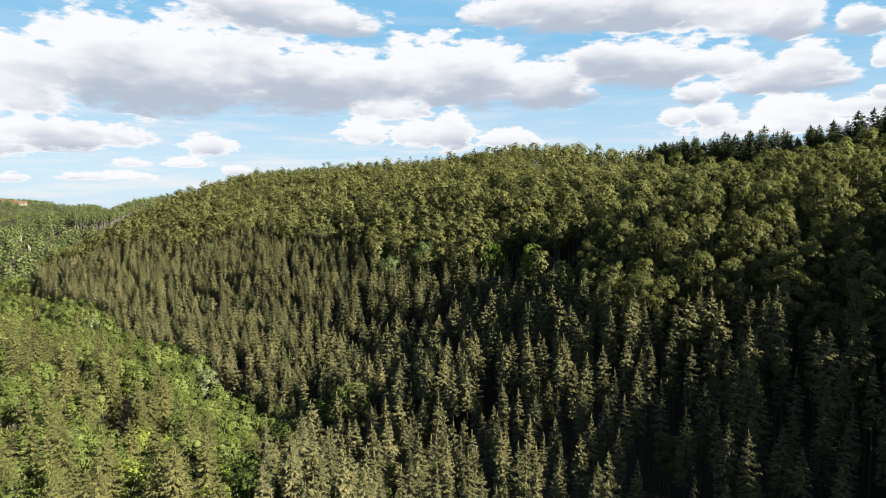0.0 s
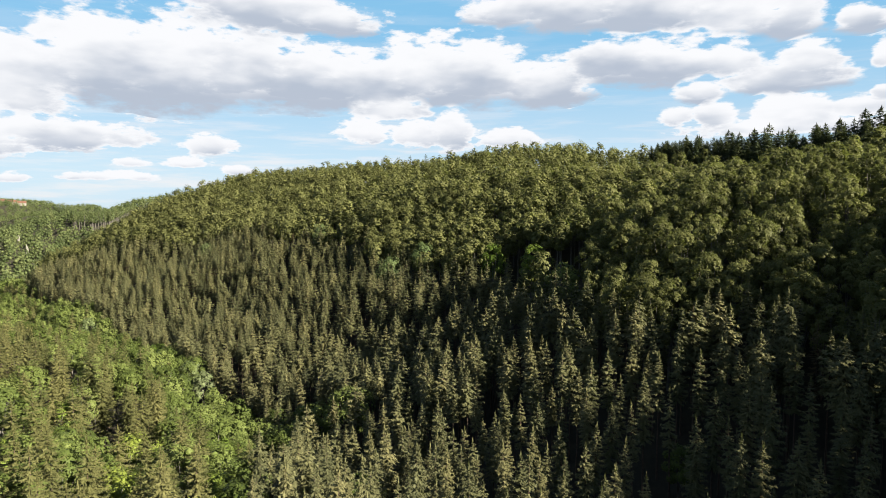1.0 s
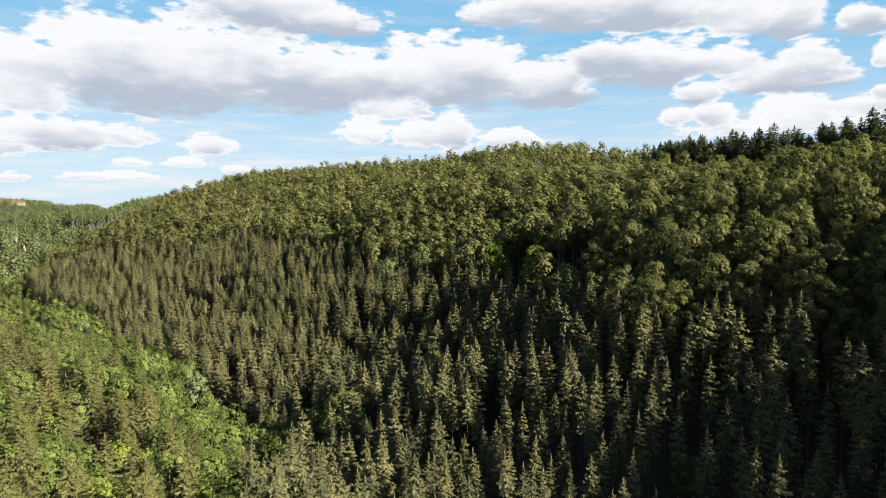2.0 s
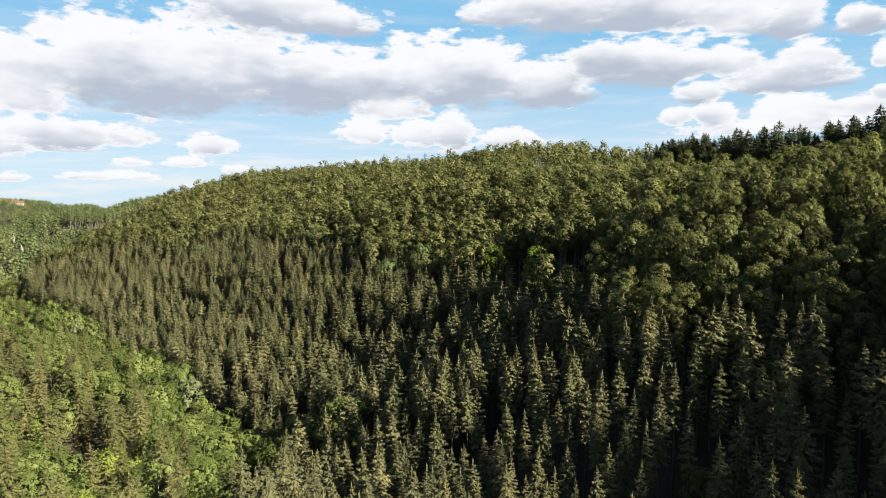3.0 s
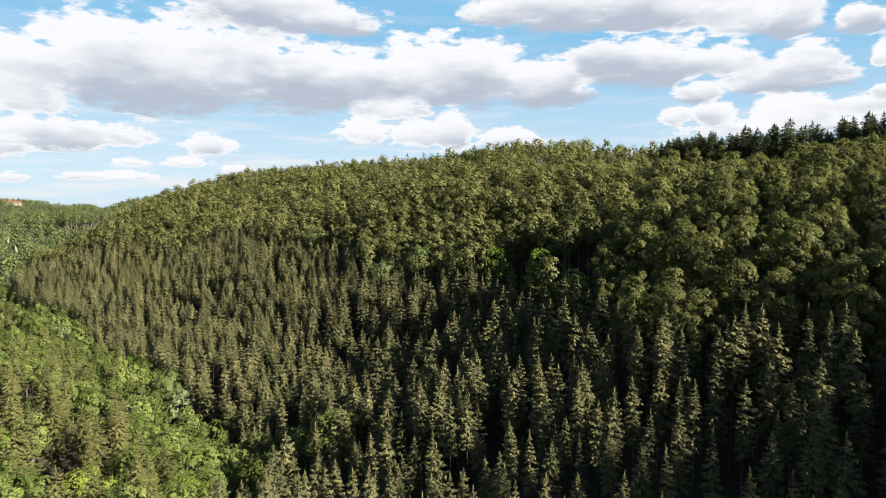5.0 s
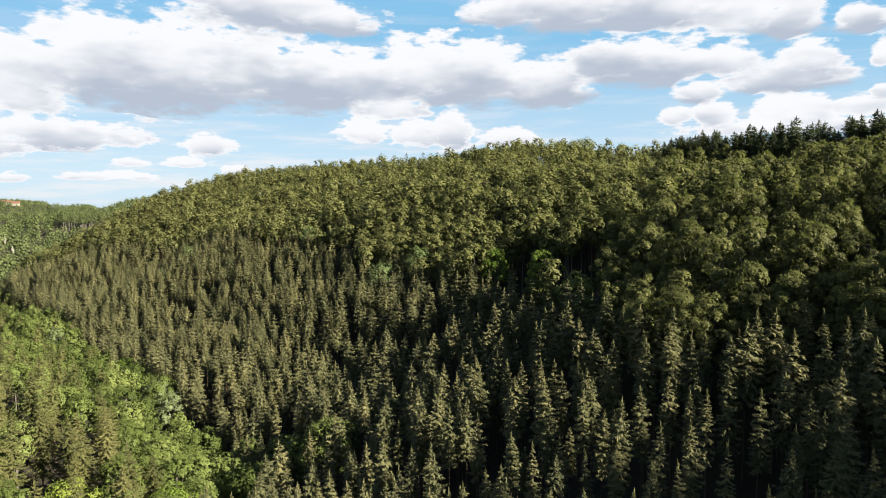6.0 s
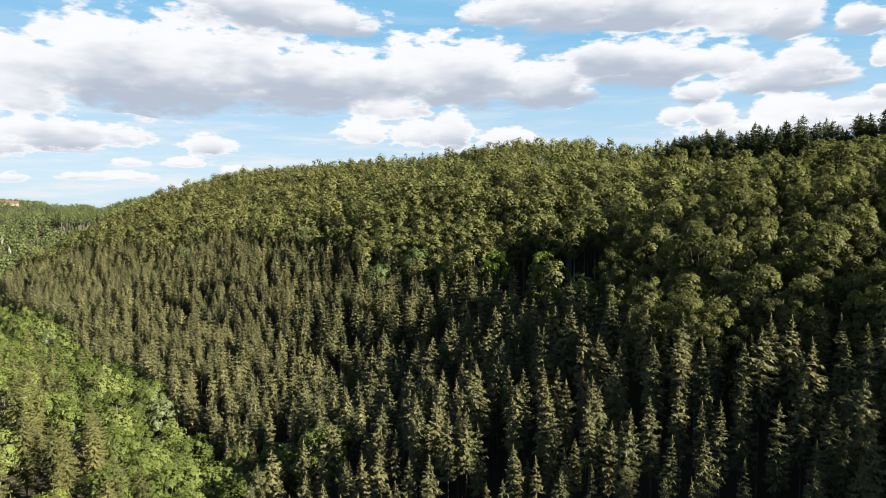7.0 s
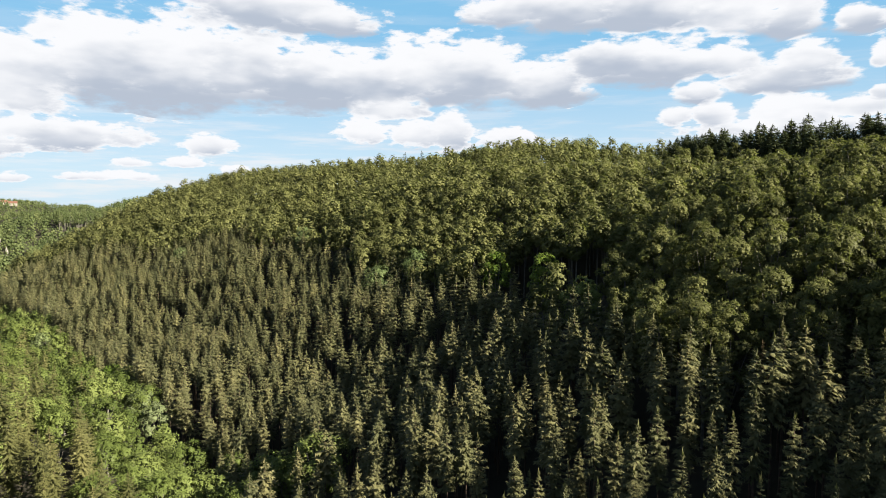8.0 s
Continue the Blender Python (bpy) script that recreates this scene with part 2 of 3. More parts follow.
def ground_height(x, y):
    x, y = np.asarray(x, float), np.asarray(y, float)
    d, s = valley(x, y)
    low = -9 * np.clip((250 - s) / 110, 0, 1.5) * np.clip((80 - d) / 30, 0, 1)
    near_end = blend_curve(s, NEAR_END) * (1 - ease(d, 200, 320))
    far_end = blend_curve(s, FAR_END)
    far_end = np.where(far_end < 0, far_end * ease(d, 60, 130), far_end * ease(d, 90, 160) * (1 - ease(d, 260, 380)))
    hill = np.maximum(blend_curve(d, ACROSS) + near_end + far_end + low, 0)
    hill = hill * ((1 - ease(s, 300, 430)) * (1 - ease(d, 60, 100)) + ease(d, 60, 100))
    far = 44 * ease(y, 1250, 1850) + 54 * bump(x, y, -1480, 2050, 300, 500) + 92 * ease(x, -900, -600) * np.exp(-(((y - 1400) / 330) ** 2)) + 60 * bump(x, y, -760, 760, 190, 300)
    far = far + (9 * np.sin(x * 0.026 + 2.2 * np.sin(y * 0.006)) + 7 * np.sin(y * 0.019 + x * 0.011)) * ease(far, 5, 45) * (1 - ease(far, 75, 95))
    dip = 8 * ease(s, 150, 200) * (1 - ease(s, 330, 400)) * ease(d, 78, 100) * (1 - ease(d, 132, 165))
    dip = dip - 7 * ease(s, 215, 260) * (1 - ease(s, 400, 480)) * np.exp(-(((d - 90) / 15) ** 2))
    return np.maximum(hill + ripple(x, y) * ease(d, 100, 130), far * ease(np.hypot(x, y), 500, 700)) - dip + 6 * bump(x, y, -98, 226, 30, 45) + 6 * bump(d, s, 180, 575, 38, 60) + 4.5 * np.exp(-(((d - 188) / 30) ** 2)) * (1 - ease(s, 480, 540))


# ---- mesh helpers ----
def face_mesh(name, verts, quads, mats, tint=None, mat_index=None, smooth=False):
    verts, quads = np.asarray(verts, np.float32), np.asarray(quads, np.int32)
    me = bpy.data.meshes.new(name)
    me.vertices.add(len(verts))
    me.vertices.foreach_set("co", verts.ravel())
    me.loops.add(quads.size)
    me.loops.foreach_set("vertex_index", quads.ravel())
    me.polygons.add(len(quads))
    me.polygons.foreach_set("loop_start", np.arange(0, quads.size, quads.shape[1], dtype=np.int32))
    if mat_index is not None:
        me.polygons.foreach_set("material_index", np.asarray(mat_index, np.int32))
    if smooth:
        me.polygons.foreach_set("use_smooth", np.ones(len(quads), bool))
    for mat in mats:
        me.materials.append(mat)
    if tint is not None:
        me.attributes.new("tint", "FLOAT", "FACE").data.foreach_set("value", np.asarray(tint, np.float32))
    me.update(calc_edges=True)
    return me


def joined(pieces):
    """Several (verts, quads) as one."""
    verts, quads, start = [], [], 0
    for v, q in pieces:
        verts.append(v)
        quads.append(q + start)
        start += len(v)
    return np.concatenate(verts), np.concatenate(quads)


def tube(points, radii, sides):
    """A tapered limb along points, closed at its tip."""
    pts = np.asarray(points, float)
    verts = []
    for i, p in enumerate(pts):
        axis = pts[min(i + 1, len(pts) - 1)] - pts[max(i - 1, 0)]
        axis /= np.linalg.norm(axis) + 1e-9
        a = np.cross(axis, (0.31, 0.87, 0.38))
        a /= np.linalg.norm(a)
        b = np.cross(axis, a)
        for k in range(sides):
            w = 2 * math.pi * k / sides
            verts.append(p + radii[i] * (math.cos(w) * a + math.sin(w) * b))
    quads = [(i * sides + k, i * sides + (k + 1) % sides, (i + 1) * sides + (k + 1) % sides, (i + 1) * sides + k) for i in range(len(pts) - 1) for k in range(sides)]
    return np.array(verts), split(quads)


def leaf_sprays(base, way, side, length, width, sag):
    """Many pointed sprays at once, each a triangle: two shoulders and a sagging tip."""
    tip = base + way * length[:, None]
    tip[:, 2] -= sag * length
    v = np.stack([base + side * width[:, None], tip, base - side * width[:, None]], 1)
    return v.reshape(-1, 3), np.arange(len(base) * 3).reshape(-1, 3)


def split(quads):
    quads = np.asarray(quads)
    return np.concatenate([quads[:, [0, 1, 2]], quads[:, [0, 2, 3]]])


def unit(v):
    return v / (np.linalg.norm(v, axis=-1, keepdims=True) + 1e-9)


def spruce_crown(rng, height, radius, bare, whorls, branches, pairs, thin=1.0, size=0.62, slim=0.27, droop=1.0, blade=0.13):
    """A cone of whorled boughs: each sags, lifts its tip, and is clad on both sides in combs of hanging sprays."""
    base, way, side, length, width = [], [], [], [], []
    up = np.array([0.0, 0.0, 1.0])
    lean = rng.uniform(0, 2 * math.pi)
    for i in range(whorls):
        u = min(max((i + rng.uniform(-0.4, 0.4)) / (whorls - 1), 0.0), 1.0)
        u = 1 - (1 - u) ** 1.15
        z = height * (bare + (0.975 - bare) * u)
        down = height - z
        reach = radius * min(0.05 + 0.165 * down, 0.78 + 0.022 * down)
        count = max(4, round(branches * (0.65 + 0.35 * (1 - u))))
        turn = rng.uniform(0, 2 * math.pi)
        for k in range(count):
            if rng.random() > thin:
                continue
            az = turn + 2 * math.pi * (k + rng.uniform(-0.35, 0.35)) / count
            ln = max(reach * rng.uniform(0.7, 1.18) * (1 + 0.14 * math.cos(az - lean)), 0.22)
            flat = np.array([math.cos(az), math.sin(az), 0.0])
            across = np.array([-math.sin(az), math.cos(az), 0.0])
            slope = math.tan(math.radians(24 * u**3 - 17 * droop + rng.uniform(-12, 12)))
            start = z + rng.uniform(-0.35, 0.35)
            # a broad inner blade, then pairs of sprays towards the tip
            p = [flat * ln * 0.04 + up * start]
            w = [flat + up * slope]
            s = [across + up * rng.uniform(-0.25, 0.25)]
            l, b = [ln * 0.8], [blade * ln + 0.06]
            n = max(2, round(pairs * min(1.0, 0.35 + 0.4 * ln)))
            for j in range(n):
                f = 0.28 + 0.66 * (j + rng.uniform(0.1, 0.9)) / n
                spine = flat * f * ln + up * (start + slope * f * ln + 0.16 * ln * f**3 * droop)
                for hand in (1.0, -1.0):
                    out = hand * rng.uniform(0.45, 1.0)
                    p.append(spine + across * out * 0.10 * ln)
                    w.append(flat * rng.uniform(0.5, 1.0) + across * out + up * (rng.uniform(-1.15, -0.2) * droop + 0.35 * f * u))
                    s.append(np.cross(w[-1], up) + up * rng.uniform(-0.35, 0.35))
                    l.append(size * min(0.25 + 0.55 * ln, 1.1) * rng.uniform(0.7, 1.3))
                    b.append(l[-1] * slim * rng.uniform(0.8, 1.35))
            p.append(flat * 0.86 * ln + up * (start + slope * 0.86 * ln + 0.11 * ln * droop))
            w.append(flat + up * (0.25 + rng.uniform(-0.2, 0.3)))
            s.append(across + up * rng.uniform(-0.5, 0.5))
            l.append(size * min(0.2 + 0.5 * ln, 1.0))
            b.append(l[-1] * slim * 1.2)
            base.append(np.array(p))
            way.append(unit(np.array(w)))
            side.append(unit(np.array(s)))
            length.append(np.array(l))
            width.append(np.array(b))
    for k in range(7):
        az = 2.4 * k
        flat = np.array([[math.cos(az), math.sin(az), 0.0]])
        base.append(flat * 0.02 + up * height * (0.935 + 0.007 * k))
        way.append(unit(flat * (0.42 - 0.06 * k) + up))
        side.append(np.cross(flat, up))
        length.append(np.array([height * (0.030 + 0.003 * k)]))
        width.append(np.array([height * 0.0055]))
    return leaf_sprays(*(np.concatenate(a) for a in (base, way, side, length, width)), 0.10)


OCTA_WAYS = np.array([(1, 0, 0), (0, 1, 0), (-1, 0, 0), (0, -1, 0), (0, 0, 1), (0, 0, -1)], float)
OCTA_FACES = np.array([(0, 1, 4), (1, 2, 4), (2, 3, 4), (3, 0, 4), (1, 0, 5), (2, 1, 5), (3, 2, 5), (0, 3, 5)])


def leafy_crown(rng, height, radius, base_share, lobes, per, size, spiky=0.5, broad=1.0):
    """A broad crown: uneven lobes round a dome, each shingled with leafy sprays, with fingers that break its outline and gaps between lobes."""
    centres, cores = [], []
    half = height * (1 - base_share) / 2
    lean = rng.uniform(0, 2 * math.pi)
    for i in range(lobes):
        up = 1 - 1.5 * (i + 0.5) / lobes
        az = 2.39996 * i + rng.uniform(-0.4, 0.4)
        lobe_r = radius * 1.62 / math.sqrt(lobes) * rng.uniform(0.7, 1.25)
        wide = radius * (1 + 0.16 * math.cos(az - lean) + 0.1 * math.cos(3 * az + lean))
        out = math.sqrt(max(1 - up * up, 0.02)) * max(wide - lobe_r * 0.7, 0.3) * rng.uniform(0.74, 1.14)
        z = height - half + up * (half - lobe_r * 0.55) * rng.uniform(0.84, 1.04)
        centres.append((out * math.cos(az), out * math.sin(az), z, lobe_r))
        spun = OCTA_WAYS @ np.array(Euler(rng.uniform(0, 6.28, 3)).to_matrix())
        cores.append((np.array([out * 0.88 * math.cos(az), out * 0.88 * math.sin(az), z - 0.3 * lobe_r]) + spun * lobe_r * 0.5, OCTA_FACES))
    base, way, side, length, width = [], [], [], [], []
    for cx, cy, cz, lr in centres:
        outward = unit(np.array([cx, cy, (cz - height + half) * radius / half + 0.6]))
        n = unit(rng.normal(size=(per, 3)) + outward * 0.85)
        p = np.array([cx, cy, cz]) + n * lr * rng.uniform(0.84, 1.03, (per, 1)) * np.array([1.0, 1.0, 0.85])
        # shingles lie in layers along the lobe and hang a little outwards
        face = unit(n * 0.6 + outward * 0.55 + np.array([0, 0, 0.15]) + rng.normal(size=(per, 3)) * 0.12)
        w = unit(np.cross(face, rng.normal(size=(per, 3))) + outward * 0.2 + n * 0.1)
        base.append(p - w * size * 0.45)
        way.append(w)
        side.append(unit(np.cross(w, face)))
        length.append(size * rng.uniform(0.7, 1.4, per))
        width.append(size * broad * rng.uniform(0.18, 0.34, per))
        # fingers
        few = max(2, round(per * 0.4 * spiky))
        n = unit(rng.normal(size=(few, 3)) * 0.8 + outward)
        w = unit(n + np.array([0, 0, 0.6 * spiky]) + rng.normal(size=(few, 3)) * 0.45)
        base.append(np.array([cx, cy, cz]) + n * lr * rng.uniform(0.75, 1.0, (few, 1)))
        way.append(w)
        side.append(unit(np.cross(w, rng.normal(size=(few, 3)))))
        length.append(size * rng.uniform(0.7, 1.5, few))
        width.append(size * rng.uniform(0.10, 0.18, few))
    leaves = leaf_sprays(*(np.concatenate(a) for a in (base, way, side, length, width)), 0.12)
    return joined([leaves, *cores]), centres


def spruce_stem(height, sides=6):
    zs = (-2.0, 0.0, 0.3 * height, 0.7 * height, 0.985 * height)
    rs = (0.30, 0.25, 0.18, 0.09, 0.012)
    return tube([(0, 0, z) for z in zs], rs, sides)


def beech_stem(rng, height, base_share, sides=6):
    lean = rng.uniform(-0.4, 0.4, 2)
    zs = (-2.0, 0.0, 0.25 * height, base_share * height, 0.78 * height)
    rs = (0.42, 0.34, 0.26, 0.20, 0.04)
    return tube([(lean[0] * z / height, lean[1] * z / height, z) for z in zs], rs, sides)


def beech_limb(height, base_share, centre):
    cx, cy, cz, _ = centre
    z0 = height * (base_share - 0.06)
    return tube([(0, 0, z0), (cx * 0.4, cy * 0.4, z0 + (cz - z0) * 0.5), (cx, cy, cz)], (0.13, 0.09, 0.03), 5)


def part(name, mesh, parent, label=""):
    ob = new(name, mesh)
    ob.parent = parent
    return tagged(ob, label)


def scatter(rng, x0, x1, y0, y1, step):
    """Jittered plan positions."""
    gx, gy = np.meshgrid(np.arange(x0, x1, step), np.arange(y0, y1, step))
    gx[1::2] += step / 2
    p = np.stack([gx.ravel(), gy.ravel()], 1)
    return p + rng.uniform(-0.36, 0.36, p.shape) * step


def in_sight(p, margin=1.0):
    """Plan positions within the wedge that the walk looks into, with a margin for cast shadows."""
    x, y = p[:, 0], p[:, 1]
    return ((y > 45) | ((y > 8) & (x > 40))) & (x < 0.72 * y + 45 * margin) & (x > -0.74 * y - 25)


def joined_stand(name, label, category, places, heights, protos, mats, rng):
    """One object of kind stuff from many trees; protos: list of [(verts, quads, material index), ...] of height 1 metre per metre."""
    verts, quads, tint, index, start = [], [], [], [], 0
    pick = rng.integers(0, len(protos), len(places))
    turn = rng.uniform(0, 2 * math.pi, len(places))
    tone = rng.random(len(places))
    wide = rng.uniform(0.88, 1.14, len(places))
    for (x, y, z), h, k, a, t, w in zip(places, heights, pick, turn, tone, wide):
        proto_height, pieces = protos[k]
        s = h / proto_height
        c, si = math.cos(a) * s * w, math.sin(a) * s * w
        for v, q, m in pieces:
            verts.append(np.stack([v[:, 0] * c - v[:, 1] * si + x, v[:, 0] * si + v[:, 1] * c + y, v[:, 2] * s + z], 1))
            quads.append(q + start)
            tint.append(np.full(len(q), t))
            index.append(np.full(len(q), m))
            start += len(v)
    me = face_mesh(name, np.concatenate(verts), np.concatenate(quads), mats, np.concatenate(tint), np.concatenate(index))
    return tagged(new(name, me), label, category, kind="stuff")


# ---- ground ----
def build_ground():
    xs = np.concatenate([np.linspace(-9000, -1900, 12), np.arange(-1800, -500, 40), np.arange(-500, 520, 9), np.arange(540, 1500, 60), np.linspace(1600, 9000, 10)])
    ys = np.concatenate([np.linspace(-6000, -300, 8), np.arange(-240, 0, 40), np.arange(0, 760, 9), np.arange(770, 2700, 45), np.linspace(2800, 12000, 12)])
    gx, gy = np.meshgrid(xs, ys)
    gz = ground_height(gx, gy)
    gz = np.where(gx < -1900, np.minimum(gz, 80), gz)
    verts = np.stack([gx.ravel(), gy.ravel(), gz.ravel()], 1)
    w = len(xs)
    i, j = np.meshgrid(np.arange(w - 1), np.arange(len(ys) - 1))
    a = (j * w + i).ravel()
    quads = np.stack([a, a + 1, a + w + 1, a + w], 1)
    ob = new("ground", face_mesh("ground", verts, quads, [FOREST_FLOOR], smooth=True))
    tagged(ob, "forest floor of needles and leaf litter on hills, shade put into its colour", "ground", kind="structure")


build_ground()

# ---- where the trees stand ----
# single trees that stand out, in plan
FRONT_SPRUCES = [(34.7, 133.3), (33.5, 122.6), (37.7, 120.3), (40.4, 113.8), (47.8, 130.9), (48.8, 123.2), (42.3, 126.1), (41.3, 104.8), (45.4, 102.2), (51.1, 108.6), (55.8, 111.7), (49.1, 98.7), (51.5, 94.3), (60.1, 106.7), (51.9, 89.2), (44.8, 88.0), (58.2, 94.2), (68.5, 106.0), (70.9, 102.1), (54.9, 83.5), (57.8, 89.6), (30.0, 107.4), (30.3, 116.5), (33.9, 113.6), (24.5, 108.8), (26.5, 113.3), (30.7, 97.3), (42.4, 156.3), (45.6, 160.2), (49.9, 147.3), (61.6, 150.2), (65.5, 153.2), (69.8, 148.5), (70.9, 144.3), (72.3, 139.6), (76.2, 139.1), (82.1, 139.1), (79.9, 127.5), (81.5, 126.3), (82.2, 124.0), (64.2, 117.2), (41.0, 88.3)]
VALLEY_SPRUCES = [(-29.5, 173.2), (-20.9, 106.9), (-17.7, 106.3), (-45.4, 201.3), (-46.1, 213.3), (-38.1, 201.4), (-27.8, 184.4), (-22.0, 204.0), (-17.3, 192.5), (-10.5, 160.5), (-14.8, 156.4), (-7.1, 138.2), (-5.2, 97.0), (-1.2, 145.0), (-2.6, 120.3), (0.1, 99.9), (6.1, 108.9), (18.7, 166.6), (24.7, 151.1), (22.5, 163.1), (19.8, 140.0), (16.2, 130.7), (21.3, 116.2), (14.1, 111.5), (17.6, 112.5), (18.3, 97.0), (14.6, 152.0), (10.2, 129.8), (7.5, 146.8), (4.4, 157.4), (-5.2, 147.5), (-12.1, 140.5), (-14.6, 129.2), (-21.8, 122.8), (-45.0, 187.4), (-49.0, 189.7), (-53.9, 195.3), (-30.4, 133.9), (-29.2, 98.2)]
SPUR_SPRUCES = [(-152.5, 274.8), (-138.7, 276.7), (-107.7, 181.5), (-132.3, 202.1), (-63.1, 154.0), (-48.1, 127.0), (-125.4, 181.3), (-59.8, 110.1), (-99.4, 187.5), (-222.1, 360.1), (-86.6, 175.0), (-90.9, 157.6)]
SPUR_MAPLES = [(-95.2, 241.8), (-69.6, 210.0), (-63.4, 178.6), (-54.9, 188.4), (-58.7, 141.2), (-98.5, 149.3), (-77.5, 129.5), (-109.2, 157.1), (-40.1, 127.2), (-97.0, 220.5), (-114.7, 267.2)]
TALL_SPRUCE, DRY_SPRUCES = [(10.4, 237.4)], [(58.2, 149.9), (75.0, 129.6), (-87.5, 376.3)]
LIMES, GREEN_MAPLES = [(19.9, 251.8), (32.7, 233.4), (-75.3, 154.4), (-128.7, 285.3), (-44.2, 127.2), (-60.1, 115.2)], [(39.9, 205.8), (-40.6, 188.7), (-43.2, 179.0), (-34.8, 182.9), (-15.9, 120.4), (31.5, 106.8), (36.1, 103.0), (42.6, 115.9), (-27.0, 180.4)]
WHITEBEAMS = [(-70.9, 371.0), (-22.9, 286.3), (-153.1, 413.0), (-8.3, 288.2), (-87.7, 234.5), (-185.2, 331.4), (-95.2, 241.8)]
RIDGE_SPRUCES = [(3.5, 500.3), (-111.4, 548.2), (-108.5, 553.6), (-28.0, 540.0), (-14.0, 530.0)]


def clear_of(p, marks, gap):
    """The plan positions that keep clear of the marked ones."""
    marks = np.array(marks)
    return p[np.hypot(p[:, None, 0] - marks[None, :, 0], p[:, None, 1] - marks[None, :, 1]).min(1) > gap]


rng = np.random.default_rng(7)
spot = scatter(rng, -420, 330, 8, 640, 5.0)
spot = spot[in_sight(spot, 2.6)]
D, S = valley(spot[:, 0], spot[:, 1])
wavy = 3 * np.sin(S * 0.05) + 4 * np.sin(S * 0.117 + 1.0)
beech_line = np.interp(S, [0, 80, 110, 140, 190, 220, 300, 396, 430, 483, 560, 620], [152, 151, 158, 170, 184, 188, 197, 198, 184, 167, 140, 120]) + wavy
edge = np.where(S < 150, beech_line - 2, beech_line)
foot = np.interp(S, [0, 60, 95, 122, 150, 172], [22, 32, 45, 62, 82, 98])
spruce_spot = spot[(D > foot) & (D < edge) & (S > -170) & (S < 600)]
spot = scatter(rng, -460, 400, 8, 760, 7.5)
spot = spot[in_sight(spot, 2.4)]
D, S = valley(spot[:, 0], spot[:, 1])
wavy = 3 * np.sin(S * 0.05) + 4 * np.sin(S * 0.117 + 1.0)
beech_line = np.interp(S, [0, 80, 110, 140, 190, 220, 300, 396, 430, 483, 560, 620], [152, 151, 158, 170, 184, 188, 197, 198, 184, 167, 140, 120]) + wavy
ridge_line = np.interp(S, [0, 60, 113, 150, 187], [312, 304, 293, 312, 335])
ridge = (D > ridge_line) & (S < 194)
beech_spot = spot[(D > beech_line - 1) & (D < np.interp(S, [200, 330, 430, 560, 620], [375, 372, 352, 318, 300])) & (S < 690) & ~ridge]
spot_r = scatter(rng, 40, 330, 150, 460, 4.3)
D, S = valley(spot_r[:, 0], spot_r[:, 1])
ridge_line = np.interp(S, [0, 60, 113, 150, 187], [312, 304, 293, 312, 335])
ridge_spot = spot_r[(D > ridge_line) & (D < ridge_line + 24) & (S < 192) & (S > -60) & in_sight(spot_r)]
spur_spot = []
for step, brink in ((6.8, False), (9.6, True)):  # wide-crowned maples stand further apart along the brink
    spot = scatter(rng, -420, 60, 40, 620, step)
    spot = spot[in_sight(spot)]
    D, S = valley(spot[:, 0], spot[:, 1])
    on_spur = (D < np.interp(S, [0, 60, 95, 122, 150, 172], [22, 32, 45, 62, 82, 98])) & (D > -10) & (S > 85) & (S < 660)
    on_brink = (D > 70) & (S > 125) & (S < 245)
    spur_spot.append(spot[on_spur & (on_brink == brink)])
spur_spot = np.concatenate(spur_spot)
spruce_spot = clear_of(spruce_spot, FRONT_SPRUCES + VALLEY_SPRUCES, 4.4)
spruce_spot = clear_of(spruce_spot, GREEN_MAPLES, 7.5)
spruce_spot = clear_of(spruce_spot, TALL_SPRUCE + DRY_SPRUCES + LIMES + GREEN_MAPLES + WHITEBEAMS, 5.0)
beech_spot = clear_of(beech_spot, GREEN_MAPLES + WHITEBEAMS + RIDGE_SPRUCES, 6.0)
beech_spot = clear_of(beech_spot, LIMES, 9.0)
beech_spot = clear_of(beech_spot, [(x + 10, y - 7) for x, y in LIMES[:2]], 12.0)
spur_spot = clear_of(spur_spot, SPUR_SPRUCES + SPUR_MAPLES + LIMES + WHITEBEAMS, 6.5)
spur_spot = clear_of(spur_spot, LIMES, 9.0)


def with_ground(p):
    return np.column_stack([p, ground_height(p[:, 0], p[:, 1])])


# ---- tree prototypes ----
def spruce_thing(rng, height, radius, needles, label, pairs=9, bare=0.30, thin=1.0, whorls=23, droop=1.0, spray=0.5):
    root = new("spruce_tree")
    v, q = spruce_crown(rng, height, radius, bare, whorls, 7, pairs, thin, spray, 0.2, droop)
    part("trunk", face_mesh("spruce_trunk", *spruce_stem(height), [SPRUCE_BARK], smooth=True), root)
    part("crown", face_mesh("spruce_crown", v, q, [needles]), root)
    return tagged(root, label, "tree", "spruces of the valley slope")


def leafy_thing(rng, name, height, radius, leaves, label, group, per=92, size=0.52, spiky=0.4, base_share=0.34, lobes=28, broad=1.0):
    root = new(name)
    (v, q), centres = leafy_crown(rng, height, radius, base_share, lobes, per, size, spiky, broad)
    part("trunk", face_mesh(name + "_trunk", *beech_stem(rng, height, base_share), [BEECH_BARK], smooth=True), root)
    for centre in centres[3 : lobes - 8 : max(lobes // 7, 1)]:
        part("limb", face_mesh(name + "_limb", *beech_limb(height, base_share, centre), [BEECH_BARK], smooth=True), root)
    part("crown", face_mesh(name + "_crown", v, q, [leaves]), root)
    return tagged(root, label, "tree", group)


